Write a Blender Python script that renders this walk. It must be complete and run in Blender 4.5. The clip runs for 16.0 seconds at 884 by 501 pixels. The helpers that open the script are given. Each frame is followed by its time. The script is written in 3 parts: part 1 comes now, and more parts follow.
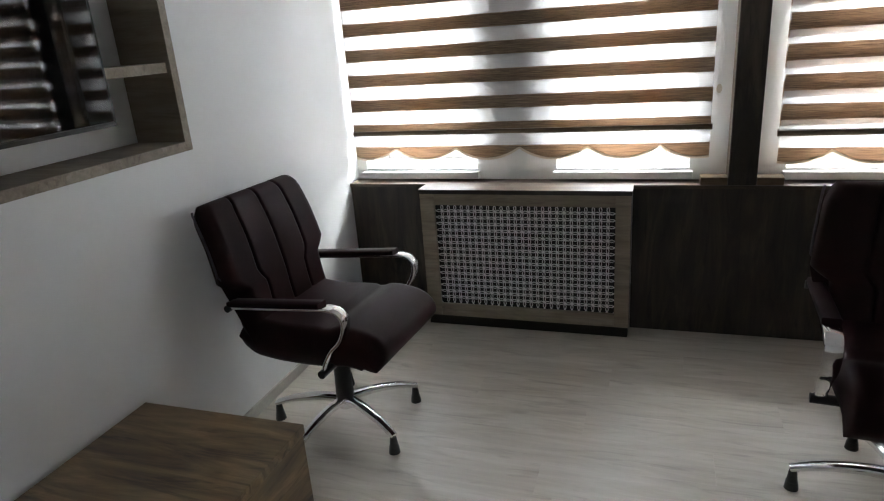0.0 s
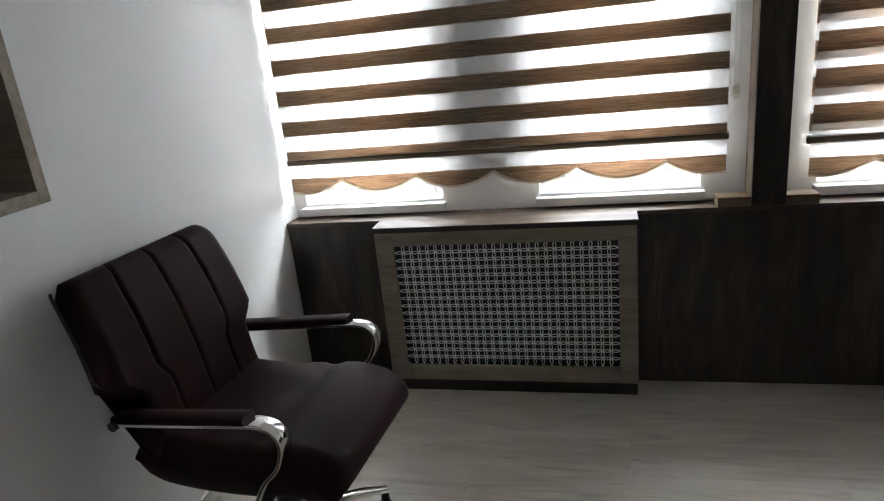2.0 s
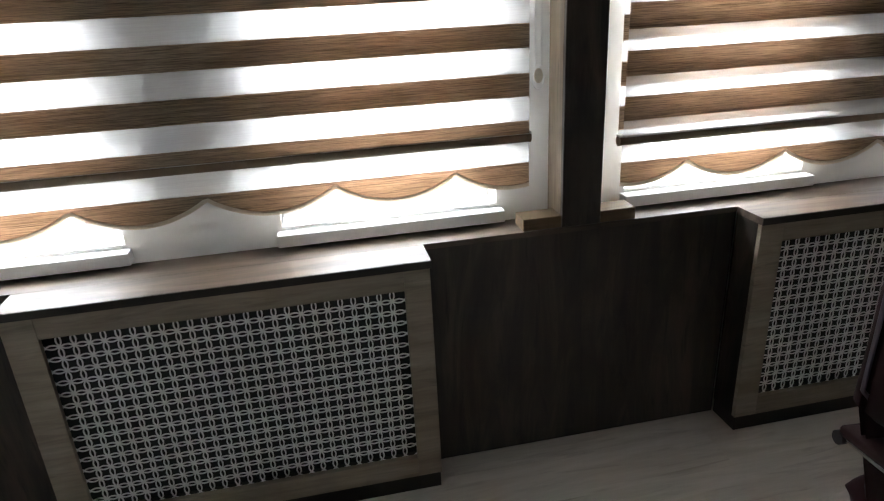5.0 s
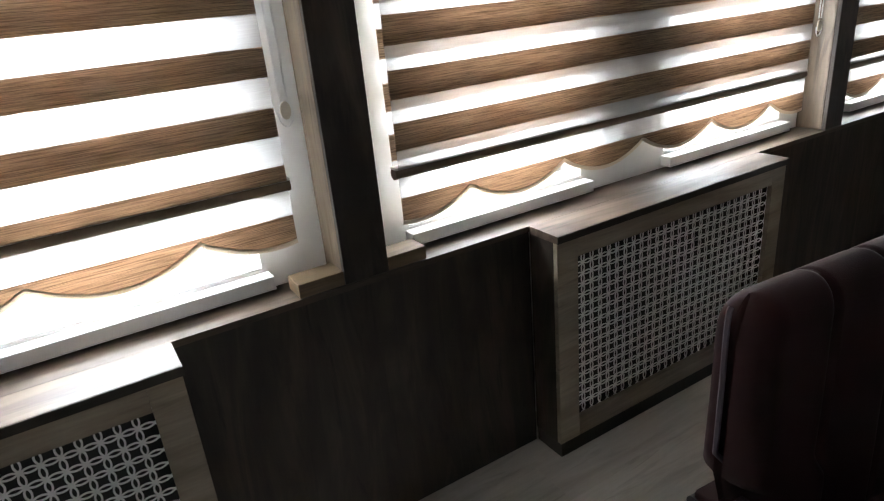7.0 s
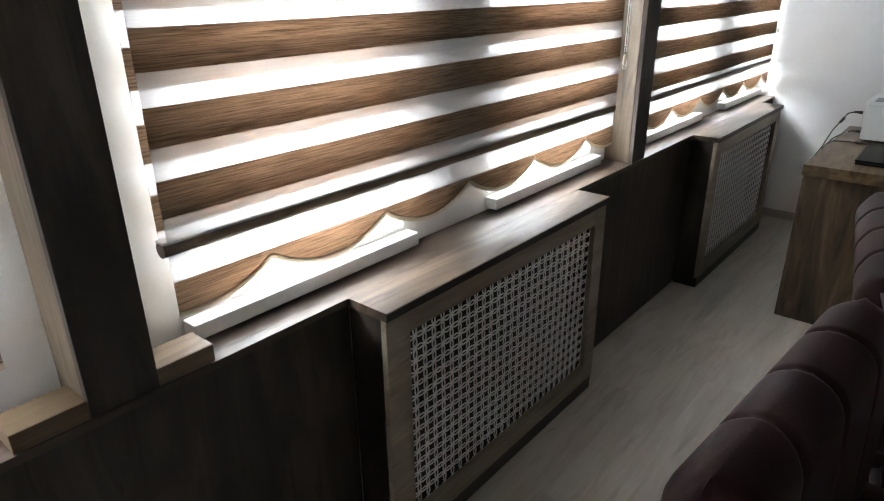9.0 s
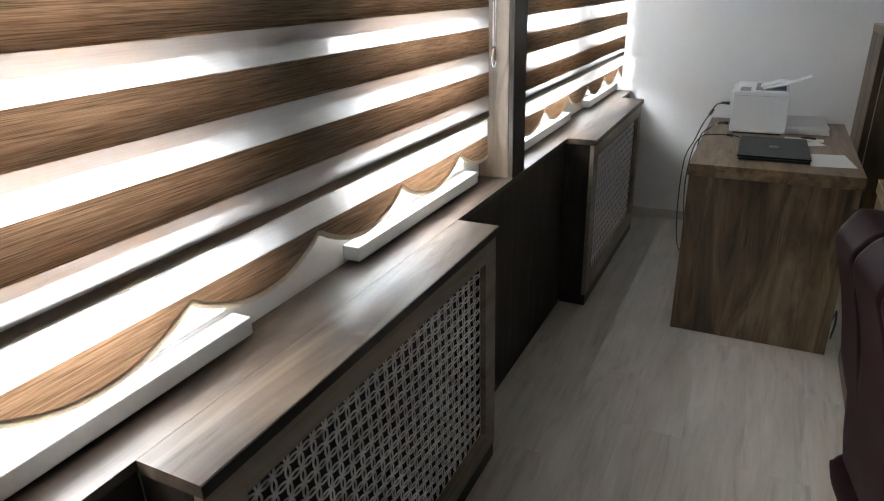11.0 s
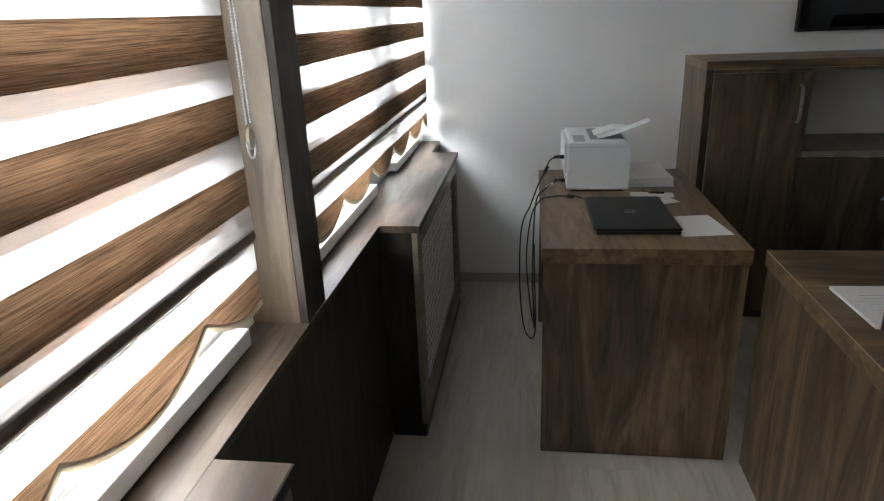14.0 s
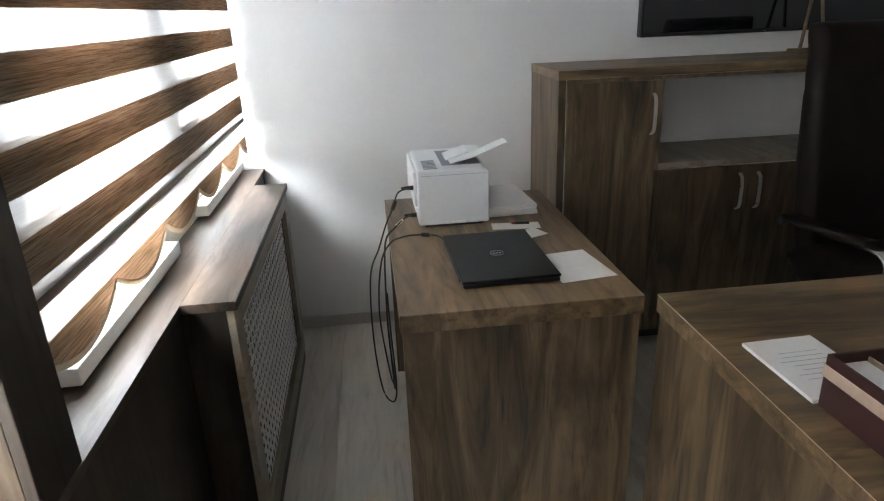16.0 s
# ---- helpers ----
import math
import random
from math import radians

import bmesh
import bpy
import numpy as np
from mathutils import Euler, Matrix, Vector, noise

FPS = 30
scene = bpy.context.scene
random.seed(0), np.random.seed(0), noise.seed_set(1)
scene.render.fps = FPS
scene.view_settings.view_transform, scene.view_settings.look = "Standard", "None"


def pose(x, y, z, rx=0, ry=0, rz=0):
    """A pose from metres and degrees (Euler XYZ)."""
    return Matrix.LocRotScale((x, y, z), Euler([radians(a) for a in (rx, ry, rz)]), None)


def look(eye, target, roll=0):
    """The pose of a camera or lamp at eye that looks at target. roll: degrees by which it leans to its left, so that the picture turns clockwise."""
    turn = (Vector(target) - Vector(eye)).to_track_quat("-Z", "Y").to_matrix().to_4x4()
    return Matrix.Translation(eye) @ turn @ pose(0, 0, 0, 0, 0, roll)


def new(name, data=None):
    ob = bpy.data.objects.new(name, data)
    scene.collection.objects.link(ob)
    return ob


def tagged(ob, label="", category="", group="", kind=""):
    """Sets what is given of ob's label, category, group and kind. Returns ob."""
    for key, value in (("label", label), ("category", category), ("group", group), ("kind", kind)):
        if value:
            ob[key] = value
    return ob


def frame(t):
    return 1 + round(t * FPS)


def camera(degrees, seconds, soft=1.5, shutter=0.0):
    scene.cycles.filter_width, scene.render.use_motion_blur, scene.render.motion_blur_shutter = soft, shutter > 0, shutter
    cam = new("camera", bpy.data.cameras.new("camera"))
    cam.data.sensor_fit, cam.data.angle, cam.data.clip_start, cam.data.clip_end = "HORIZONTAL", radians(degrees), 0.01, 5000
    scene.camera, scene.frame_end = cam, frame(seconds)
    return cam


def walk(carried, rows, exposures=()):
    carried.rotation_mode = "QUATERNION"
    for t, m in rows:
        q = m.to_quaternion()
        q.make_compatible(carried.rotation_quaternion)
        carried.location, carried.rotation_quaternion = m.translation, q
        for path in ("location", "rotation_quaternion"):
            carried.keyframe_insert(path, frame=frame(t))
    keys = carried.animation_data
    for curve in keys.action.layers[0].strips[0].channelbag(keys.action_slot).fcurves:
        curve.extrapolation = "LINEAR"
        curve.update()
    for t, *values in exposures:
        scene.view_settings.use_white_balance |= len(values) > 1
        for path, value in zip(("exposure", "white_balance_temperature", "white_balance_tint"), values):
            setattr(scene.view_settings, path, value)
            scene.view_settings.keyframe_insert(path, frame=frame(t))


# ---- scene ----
cam = camera(69.0, 16.0, soft=1.15)
PATH = [
    (0, (0.092, 0.04, 1.615), (-0.541, 1.824, 0.969), -4.3),
    (0.5, (-0.017, 0.192, 1.589), (-0.487, 2.04, 0.988), -4.6),
    (1, (-0.153, 0.324, 1.593), (-0.556, 2.172, 0.943), -5.1),
    (1.5, (-0.183, 0.488, 1.541), (-0.551, 2.356, 0.928), -5.5),
    (2, (-0.183, 0.672, 1.549), (-0.661, 2.515, 0.936), -6.1),
    (2.5, (-0.222, 0.806, 1.547), (-0.659, 2.64, 0.881), -5.1),
    (3, (-0.352, 0.989, 1.53), (-0.673, 2.863, 0.91), -4.7),
    (3.5, (-0.4, 1.143, 1.519), (-0.605, 2.992, 0.784), -5.2),
    (4, (-0.354, 1.344, 1.52), (-0.536, 3.204, 0.809), -4.8),
    (4.5, (-0.31, 1.471, 1.511), (-0.298, 3.312, 0.729), -3.4),
    (5, (-0.313, 1.599, 1.496), (0.035, 3.424, 0.755), -3.0),
    (5.2, (-0.369, 1.658, 1.492), (0.104, 3.454, 0.749), -2.8),
    (7.3, (-0.096, 1.997, 1.499), (0.885, 3.563, 0.733), -4.3),
    (7.5, (-0.078, 2.055, 1.521), (0.944, 3.571, 0.71), -2.7),
    (8, (-0.038, 2.131, 1.506), (1.163, 3.55, 0.768), -2.2),
    (8.5, (0.014, 2.256, 1.512), (1.356, 3.541, 0.774), -2.7),
    (9, (0.094, 2.289, 1.511), (1.502, 3.483, 0.742), -0.7),
    (9.2, (0.148, 2.305, 1.484), (1.578, 3.491, 0.743), -0.7),
    (11.3, (0.621, 2.663, 1.428), (2.315, 3.421, 0.682), -2.6),
    (11.5, (0.681, 2.682, 1.425), (2.404, 3.401, 0.707), -3.6),
    (12, (0.832, 2.727, 1.431), (2.609, 3.311, 0.723), -2.3),
    (12.5, (0.957, 2.776, 1.425), (2.738, 3.294, 0.677), -1.3),
    (13, (1.114, 2.877, 1.432), (2.946, 3.251, 0.724), 0.1),
    (13.5, (1.223, 2.92, 1.439), (3.057, 3.213, 0.694), -0.8),
    (14, (1.38, 2.889, 1.434), (3.238, 3.162, 0.743), -2.4),
    (14.5, (1.536, 2.856, 1.434), (3.41, 3.07, 0.771), -2.4),
    (15, (1.627, 2.835, 1.433), (3.491, 2.948, 0.718), -3.0),
    (15.5, (1.735, 2.86, 1.434), (3.611, 2.851, 0.74), -2.6),
    (16, (1.846, 2.892, 1.437), (3.709, 2.697, 0.737), -2.3),
]
EXPOSURES = [(0, 0.0), (1, -0.1), (2.5, -0.2), (4, -0.1), (5, 0.1), (8, 0.12), (11.5, 0.05), (12.5, 0.15), (14, -0.18), (16, 0.45)]
walk(cam, [(t, look(eye, target, roll)) for t, eye, target, roll in PATH], EXPOSURES)

# ---- world and light ----
world = bpy.data.worlds.new("sky")
scene.world = world
world.use_nodes = True
wn = world.node_tree
sky = wn.nodes.new("ShaderNodeTexSky")
sky.sky_type, sky.sun_disc = "NISHITA", False
sky.sun_elevation, sky.sun_rotation = radians(48), radians(20)
wn.links.new(sky.outputs["Color"], wn.nodes["Background"].inputs["Color"])
wn.nodes["Background"].inputs["Strength"].default_value = 0.12

# window openings along the north wall: x from, x to
OPENINGS = [(-1.57, -0.885), (-0.44, 0.235), (0.675, 1.35), (1.76, 2.47), (2.955, 3.63), (4.02, 4.69)]
WIN_Z0, WIN_Z1 = 0.858, 2.32
# the bright sky over the street, north of the windows
d = bpy.data.lights.new("north_sky", "AREA")
d.shape, d.size, d.size_y = "RECTANGLE", 40.0, 12.0
d.energy, d.color = 105000.0, (0.90, 0.95, 1.0)
lamp = new("north_sky", d)
lamp.matrix_world = look((1.6, 12.0, 5.6), (1.6, 3.5, 4.0))

# ---- materials ----
def material(name):
    m = bpy.data.materials.new(name)
    m.use_nodes = True
    return m, m.node_tree.nodes, m.node_tree.links, m.node_tree.nodes["Principled BSDF"]


def coords(n, l, scale, jitter=True):
    """Object coordinates, scaled, shifted by each object's own random number."""
    tc = n.new("ShaderNodeTexCoord")
    mp = n.new("ShaderNodeMapping")
    mp.inputs["Scale"].default_value = scale
    l.new(tc.outputs["Object"], mp.inputs["Vector"])
    if jitter:
        oi = n.new("ShaderNodeObjectInfo")
        mul = n.new("ShaderNodeMath")
        mul.operation = "MULTIPLY"
        mul.inputs[1].default_value = 37.0
        l.new(oi.outputs["Random"], mul.inputs[0])
        l.new(mul.outputs[0], mp.inputs["Location"])
    return mp.outputs["Vector"]


def noise_tex(n, l, vec, scale, detail=4.0, rough=0.6, distortion=0.0):
    t = n.new("ShaderNodeTexNoise")
    t.inputs["Scale"].default_value = scale
    t.inputs["Detail"].default_value = detail
    t.inputs["Roughness"].default_value = rough
    t.inputs["Distortion"].default_value = distortion
    l.new(vec, t.inputs["Vector"])
    return t.outputs["Fac"]


def ramp(n, l, fac, stops):
    r = n.new("ShaderNodeValToRGB")
    e = r.color_ramp.elements
    e[0].position, e[0].color = stops[0][0], (*stops[0][1], 1)
    e[1].position, e[1].color = stops[-1][0], (*stops[-1][1], 1)
    for p, c in stops[1:-1]:
        x = e.new(p)
        x.color = (*c, 1)
    l.new(fac, r.inputs["Fac"])
    return r.outputs["Color"]


def mix(n, l, fac, a, b, mode="MIX"):
    m = n.new("ShaderNodeMix")
    m.data_type, m.blend_type = "RGBA", mode
    for sock, v in ((m.inputs["Factor"], fac), (m.inputs["A"], a), (m.inputs["B"], b)):
        if isinstance(v, (int, float)):
            sock.default_value = v
        elif isinstance(v, tuple):
            sock.default_value = (*v, 1)
        else:
            l.new(v, sock)
    return m.outputs["Result"]


def bump(n, l, p, height, strength, distance=0.002):
    b = n.new("ShaderNodeBump")
    b.inputs["Strength"].default_value = strength
    b.inputs["Distance"].default_value = distance
    l.new(height, b.inputs["Height"])
    l.new(b.outputs["Normal"], p.inputs["Normal"])


def wood(name, dark, mid, light, axis, rough=0.42, streak=0.75, pores=0.8, knots=0.0):
    """Laminate with long grain along one axis, broad figure, darker streaks and a little relief."""
    m, n, l, p = material(name)
    along, across = 1.5, 10.0
    sc = [across] * 3
    sc["xyz".index(axis)] = along
    v = coords(n, l, sc)
    broad = noise_tex(n, l, v, 0.9, 4, 0.6, 1.4)
    sc2 = [70.0] * 3
    sc2["xyz".index(axis)] = 5.0
    v2 = coords(n, l, sc2)
    fine = noise_tex(n, l, v2, 1.0, 5, 0.65)
    sc3 = [22.0] * 3
    sc3["xyz".index(axis)] = 2.6
    v3 = coords(n, l, sc3)
    crack = noise_tex(n, l, v3, 1.0, 4, 0.6, 1.2)
    col = ramp(n, l, broad, [(0.33, dark), (0.5, mid), (0.67, light)])
    fcol = ramp(n, l, fine, [(0.3, (0.74, 0.72, 0.7)), (0.7, (1.08, 1.07, 1.06))])
    col = mix(n, l, pores, col, fcol, "MULTIPLY")
    ccol = ramp(n, l, crack, [(0.31, (0.22, 0.19, 0.16)), (0.46, (1, 1, 1))])
    col = mix(n, l, streak, col, ccol, "MULTIPLY")
    if knots:
        sc4 = [7.0] * 3
        sc4["xyz".index(axis)] = 3.2
        knot = noise_tex(n, l, coords(n, l, sc4), 1.0, 2, 0.5)
        kcol = ramp(n, l, knot, [(0.70, (1, 1, 1)), (0.80, (0.42, 0.38, 0.33))])
        col = mix(n, l, knots, col, kcol, "MULTIPLY")
    l.new(col, p.inputs["Base Color"])
    rr = n.new("ShaderNodeMapRange")
    rr.inputs["To Min"].default_value, rr.inputs["To Max"].default_value = rough - 0.06, rough + 0.12
    l.new(fine, rr.inputs["Value"])
    l.new(rr.outputs["Result"], p.inputs["Roughness"])
    bump(n, l, p, fine, 0.12, 0.001)
    return m


def paint(name, color, rough=0.6, relief=0.15, spread=0.04, scale=9.0):
    m, n, l, p = material(name)
    v = coords(n, l, (1, 1, 1), False)
    big = noise_tex(n, l, v, 1.3, 3)
    small = noise_tex(n, l, v, 220.0, 3)
    mid = noise_tex(n, l, v, scale, 3)
    lo = tuple(c * (1 - spread) for c in color)
    hi = tuple(min(1, c * (1 + spread)) for c in color)
    col = ramp(n, l, big, [(0.3, lo), (0.7, hi)])
    l.new(col, p.inputs["Base Color"])
    p.inputs["Roughness"].default_value = rough
    h = n.new("ShaderNodeMath")
    h.operation = "ADD"
    l.new(small, h.inputs[0])
    l.new(mid, h.inputs[1])
    bump(n, l, p, h.outputs[0], relief, 0.003)
    return m


def plain(name, color, rough=0.5, metal=0.0, grain=60.0, spread=0.08, relief=0.05):
    m, n, l, p = material(name)
    v = coords(n, l, (1, 1, 1))
    f = noise_tex(n, l, v, grain, 4)
    col = ramp(n, l, f, [(0.3, tuple(c * (1 - spread) for c in color)), (0.7, tuple(min(1, c * (1 + spread)) for c in color))])
    l.new(col, p.inputs["Base Color"])
    p.inputs["Metallic"].default_value = metal
    rr = n.new("ShaderNodeMapRange")
    rr.inputs["To Min"].default_value, rr.inputs["To Max"].default_value = max(0.02, rough - 0.05), rough + 0.07
    l.new(f, rr.inputs["Value"])
    l.new(rr.outputs["Result"], p.inputs["Roughness"])
    if relief:
        bump(n, l, p, f, relief, 0.001)
    return m


def leather(name, color, rough=0.46):
    m, n, l, p = material(name)
    v = coords(n, l, (1, 1, 1))
    f = n.new("ShaderNodeTexVoronoi")
    f.inputs["Scale"].default_value = 420.0
    l.new(v, f.inputs["Vector"])
    big = noise_tex(n, l, v, 7.0, 4)
    col = ramp(n, l, big, [(0.3, tuple(c * 0.8 for c in color)), (0.7, tuple(c * 1.25 for c in color))])
    l.new(col, p.inputs["Base Color"])
    rr = n.new("ShaderNodeMapRange")
    rr.inputs["To Min"].default_value, rr.inputs["To Max"].default_value = rough - 0.07, rough + 0.1
    l.new(big, rr.inputs["Value"])
    l.new(rr.outputs["Result"], p.inputs["Roughness"])
    p.inputs["Specular IOR Level"].default_value = 0.09
    bump(n, l, p, f.outputs["Distance"], 0.25, 0.0006)
    return m


def fabric(name, front, through_col, clear, weight):
    """Blind cloth: part see-through weave, part light passing through the cloth, part reflecting; long horizontal threads."""
    m, n, l, p = material(name)
    n.remove(p)
    out = n["Material Output"]
    v = coords(n, l, (6.0, 6.0, 300.0))
    f = noise_tex(n, l, v, 1.0, 4, 0.7)
    v2 = coords(n, l, (14.0, 14.0, 900.0))
    f2 = noise_tex(n, l, v2, 1.0, 2, 0.6)
    fac = n.new("ShaderNodeMath")
    fac.operation = "MULTIPLY_ADD"
    fac.inputs[1].default_value, fac.inputs[2].default_value = 0.5, 0.0
    add = n.new("ShaderNodeMath")
    add.operation = "ADD"
    l.new(f, add.inputs[0])
    l.new(f2, add.inputs[1])
    l.new(add.outputs[0], fac.inputs[0])
    s = weight
    c1 = ramp(n, l, fac.outputs[0], [(0.36, tuple(c * (1 - s) for c in front)), (0.62, tuple(min(1, c * (1 + s)) for c in front))])
    c2 = ramp(n, l, fac.outputs[0], [(0.36, tuple(c * (1 - s) for c in through_col)), (0.62, tuple(min(1, c * (1 + s)) for c in through_col))])
    d = n.new("ShaderNodeBsdfDiffuse")
    t = n.new("ShaderNodeBsdfTranslucent")
    l.new(c1, d.inputs["Color"])
    l.new(c2, t.inputs["Color"])
    b = n.new("ShaderNodeBump")
    b.inputs["Strength"].default_value, b.inputs["Distance"].default_value = 0.3, 0.0008
    l.new(fac.outputs[0], b.inputs["Height"])
    l.new(b.outputs["Normal"], d.inputs["Normal"])
    a = n.new("ShaderNodeAddShader")
    l.new(d.outputs[0], a.inputs[0])
    l.new(t.outputs[0], a.inputs[1])
    last = a.outputs[0]
    if clear > 0:
        tr = n.new("ShaderNodeBsdfTransparent")
        mx = n.new("ShaderNodeMixShader")
        mx.inputs[0].default_value = clear
        l.new(last, mx.inputs[1])
        l.new(tr.outputs[0], mx.inputs[2])
        last = mx.outputs[0]
    l.new(last, out.inputs["Surface"])
    return m


M_WALL = paint("white_wall_paint", (0.80, 0.805, 0.80), 0.5, 0.14)
M_CEIL = paint("ceiling_paint", (0.86, 0.86, 0.85), 0.7, 0.1)
M_PVC = plain("white_pvc", (0.8, 0.81, 0.82), 0.35, relief=0.02, spread=0.03)
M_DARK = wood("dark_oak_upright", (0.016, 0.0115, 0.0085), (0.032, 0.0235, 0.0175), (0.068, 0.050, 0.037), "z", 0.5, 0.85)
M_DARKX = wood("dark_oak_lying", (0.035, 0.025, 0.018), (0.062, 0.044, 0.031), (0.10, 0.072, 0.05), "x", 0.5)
M_FRAME = wood("greige_oak", (0.24, 0.20, 0.15), (0.30, 0.255, 0.195), (0.36, 0.31, 0.24), "x", 0.5, 0.35)
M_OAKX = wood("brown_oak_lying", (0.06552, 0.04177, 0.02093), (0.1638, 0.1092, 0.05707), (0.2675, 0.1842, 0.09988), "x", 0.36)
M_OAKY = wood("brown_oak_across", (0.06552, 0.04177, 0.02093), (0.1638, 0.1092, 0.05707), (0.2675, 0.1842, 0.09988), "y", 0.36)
# darker copy of the same oak: shade of upright faces in its colour
M_OAKZ = wood("brown_oak_upright_shaded", (0.03931, 0.02624, 0.01427), (0.1147, 0.07818, 0.0428), (0.2239, 0.1574, 0.09036), "z", 0.45)
M_DOOR = wood("cabinet_door_oak", (0.03713, 0.02517, 0.01379), (0.09391, 0.06533, 0.03615), (0.1747, 0.1242, 0.07229), "z", 0.42)
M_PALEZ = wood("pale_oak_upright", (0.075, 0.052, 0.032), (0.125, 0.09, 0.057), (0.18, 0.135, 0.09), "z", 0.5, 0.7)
M_PALEX = wood("pale_oak_lying", (0.11, 0.074, 0.04), (0.17, 0.118, 0.069), (0.24, 0.175, 0.11), "x", 0.45, 0.5)
M_SILL = wood("sill_oak", (0.044, 0.030, 0.021), (0.084, 0.060, 0.043), (0.135, 0.10, 0.073), "x", 0.40)
M_FLOOR = wood("pale_floor_oak", (0.49, 0.45, 0.385), (0.555, 0.515, 0.45), (0.61, 0.57, 0.51), "x", 0.30, 0.25, 0.3, 0.5)
M_SKIRT = plain("pale_skirting", (0.46, 0.44, 0.40), 0.5)
M_EDGE = plain("dark_edge_band", (0.022, 0.017, 0.013), 0.45)
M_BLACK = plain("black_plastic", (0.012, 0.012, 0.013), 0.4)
M_SCREEN = plain("black_screen", (0.004, 0.004, 0.005), -0.03, relief=0)
M_LAP = plain("black_laptop_lid", (0.008, 0.010, 0.011), 0.42)
M_LAP.node_tree.nodes["Principled BSDF"].inputs["Specular IOR Level"].default_value = 0.22
M_CHROME = plain("chrome", (0.82, 0.82, 0.83), 0.1, 1.0, 8.0, 0.02, 0.0)
M_STEEL = plain("brushed_steel", (0.62, 0.61, 0.59), 0.28, 1.0)
M_LEATHER = leather("burgundy_leather", (0.021, 0.0075, 0.0085))
M_LEATHER2 = leather("dark_brown_leather", (0.013, 0.0082, 0.0078))
M_LINER = leather("lavender_grey_piping", (0.10, 0.09, 0.105))
M_GRILLE = plain("white_lacquer_grille", (0.84, 0.83, 0.82), 0.45, relief=0.02)
M_PRINTER = plain("white_printer_plastic", (0.72, 0.745, 0.75), 0.4, relief=0.03, spread=0.02)
M_PAPER = plain("white_paper", (0.8, 0.8, 0.79), 0.7, spread=0.02)
M_INK = plain("grey_ink", (0.25, 0.26, 0.3), 0.7)
M_BOX = plain("dark_maroon_card", (0.045, 0.014, 0.013), 0.45)
M_BEIGE = plain("beige_band", (0.55, 0.43, 0.33), 0.55)
M_RED = plain("red_pen", (0.35, 0.02, 0.02), 0.4)
M_BAND = fabric("brown_blind_band", (0.165, 0.132, 0.098), (0.152, 0.114, 0.084), 0.0, 0.6)
M_SHEER = fabric("white_blind_voile", (0.64, 0.64, 0.64), (0.27, 0.27, 0.27), 0.52, 0.06)
M_WEIGHT = plain("cream_plastic", (0.66, 0.6, 0.5), 0.35)
M_RAIL = plain("brown_rail_wrap", (0.20, 0.145, 0.10), 0.45)
M_PIPING = fabric("beige_fabric_piping", (0.50, 0.45, 0.38), (0.24, 0.215, 0.18), 0.0, 0.1)
M_GLASS, gn, gl, gp = material("window_glass")
gp.inputs["Transmission Weight"].default_value = 1.0
gp.inputs["Roughness"].default_value = 0.0
gp.inputs["IOR"].default_value = 1.05

# ---- building helpers ----
def box(bm, x0, x1, y0, y1, z0, z1, bevel=0.0):
    r = bmesh.ops.create_cube(bm, size=1.0, matrix=Matrix.LocRotScale(((x0 + x1) / 2, (y0 + y1) / 2, (z0 + z1) / 2), None, (x1 - x0, y1 - y0, z1 - z0)))
    if bevel:
        edges = {e for v in r["verts"] for e in v.link_edges}
        bmesh.ops.bevel(bm, geom=list(edges), offset=bevel, segments=2, profile=0.5, affect="EDGES")
    return bm


def boxes(*rows, bevel=0.0):
    bm = bmesh.new()
    for r in rows:
        box(bm, *r, bevel=bevel)
    return bm


def cyl(bm, a, b, r0, r1=None, seg=16):
    a, b = Vector(a), Vector(b)
    m = Matrix.Translation((a + b) / 2) @ (b - a).to_track_quat("Z", "Y").to_matrix().to_4x4()
    bmesh.ops.create_cone(bm, cap_ends=True, segments=seg, radius1=r0, radius2=r0 if r1 is None else r1, depth=(b - a).length, matrix=m)
    return bm


def smooth_path(pts, n=8):
    """Catmull-Rom through the points."""
    pts = [Vector(p) for p in pts]
    q = [pts[0] * 2 - pts[1]] + pts + [pts[-1] * 2 - pts[-2]]
    out = []
    for i in range(1, len(q) - 2):
        for k in range(n):
            t = k / n
            p0, p1, p2, p3 = q[i - 1:i + 3]
            out.append(0.5 * (2 * p1 + (p2 - p0) * t + (2 * p0 - 5 * p1 + 4 * p2 - p3) * t * t + (3 * p1 - p0 - 3 * p2 + p3) * t ** 3))
    return out + [pts[-1]]


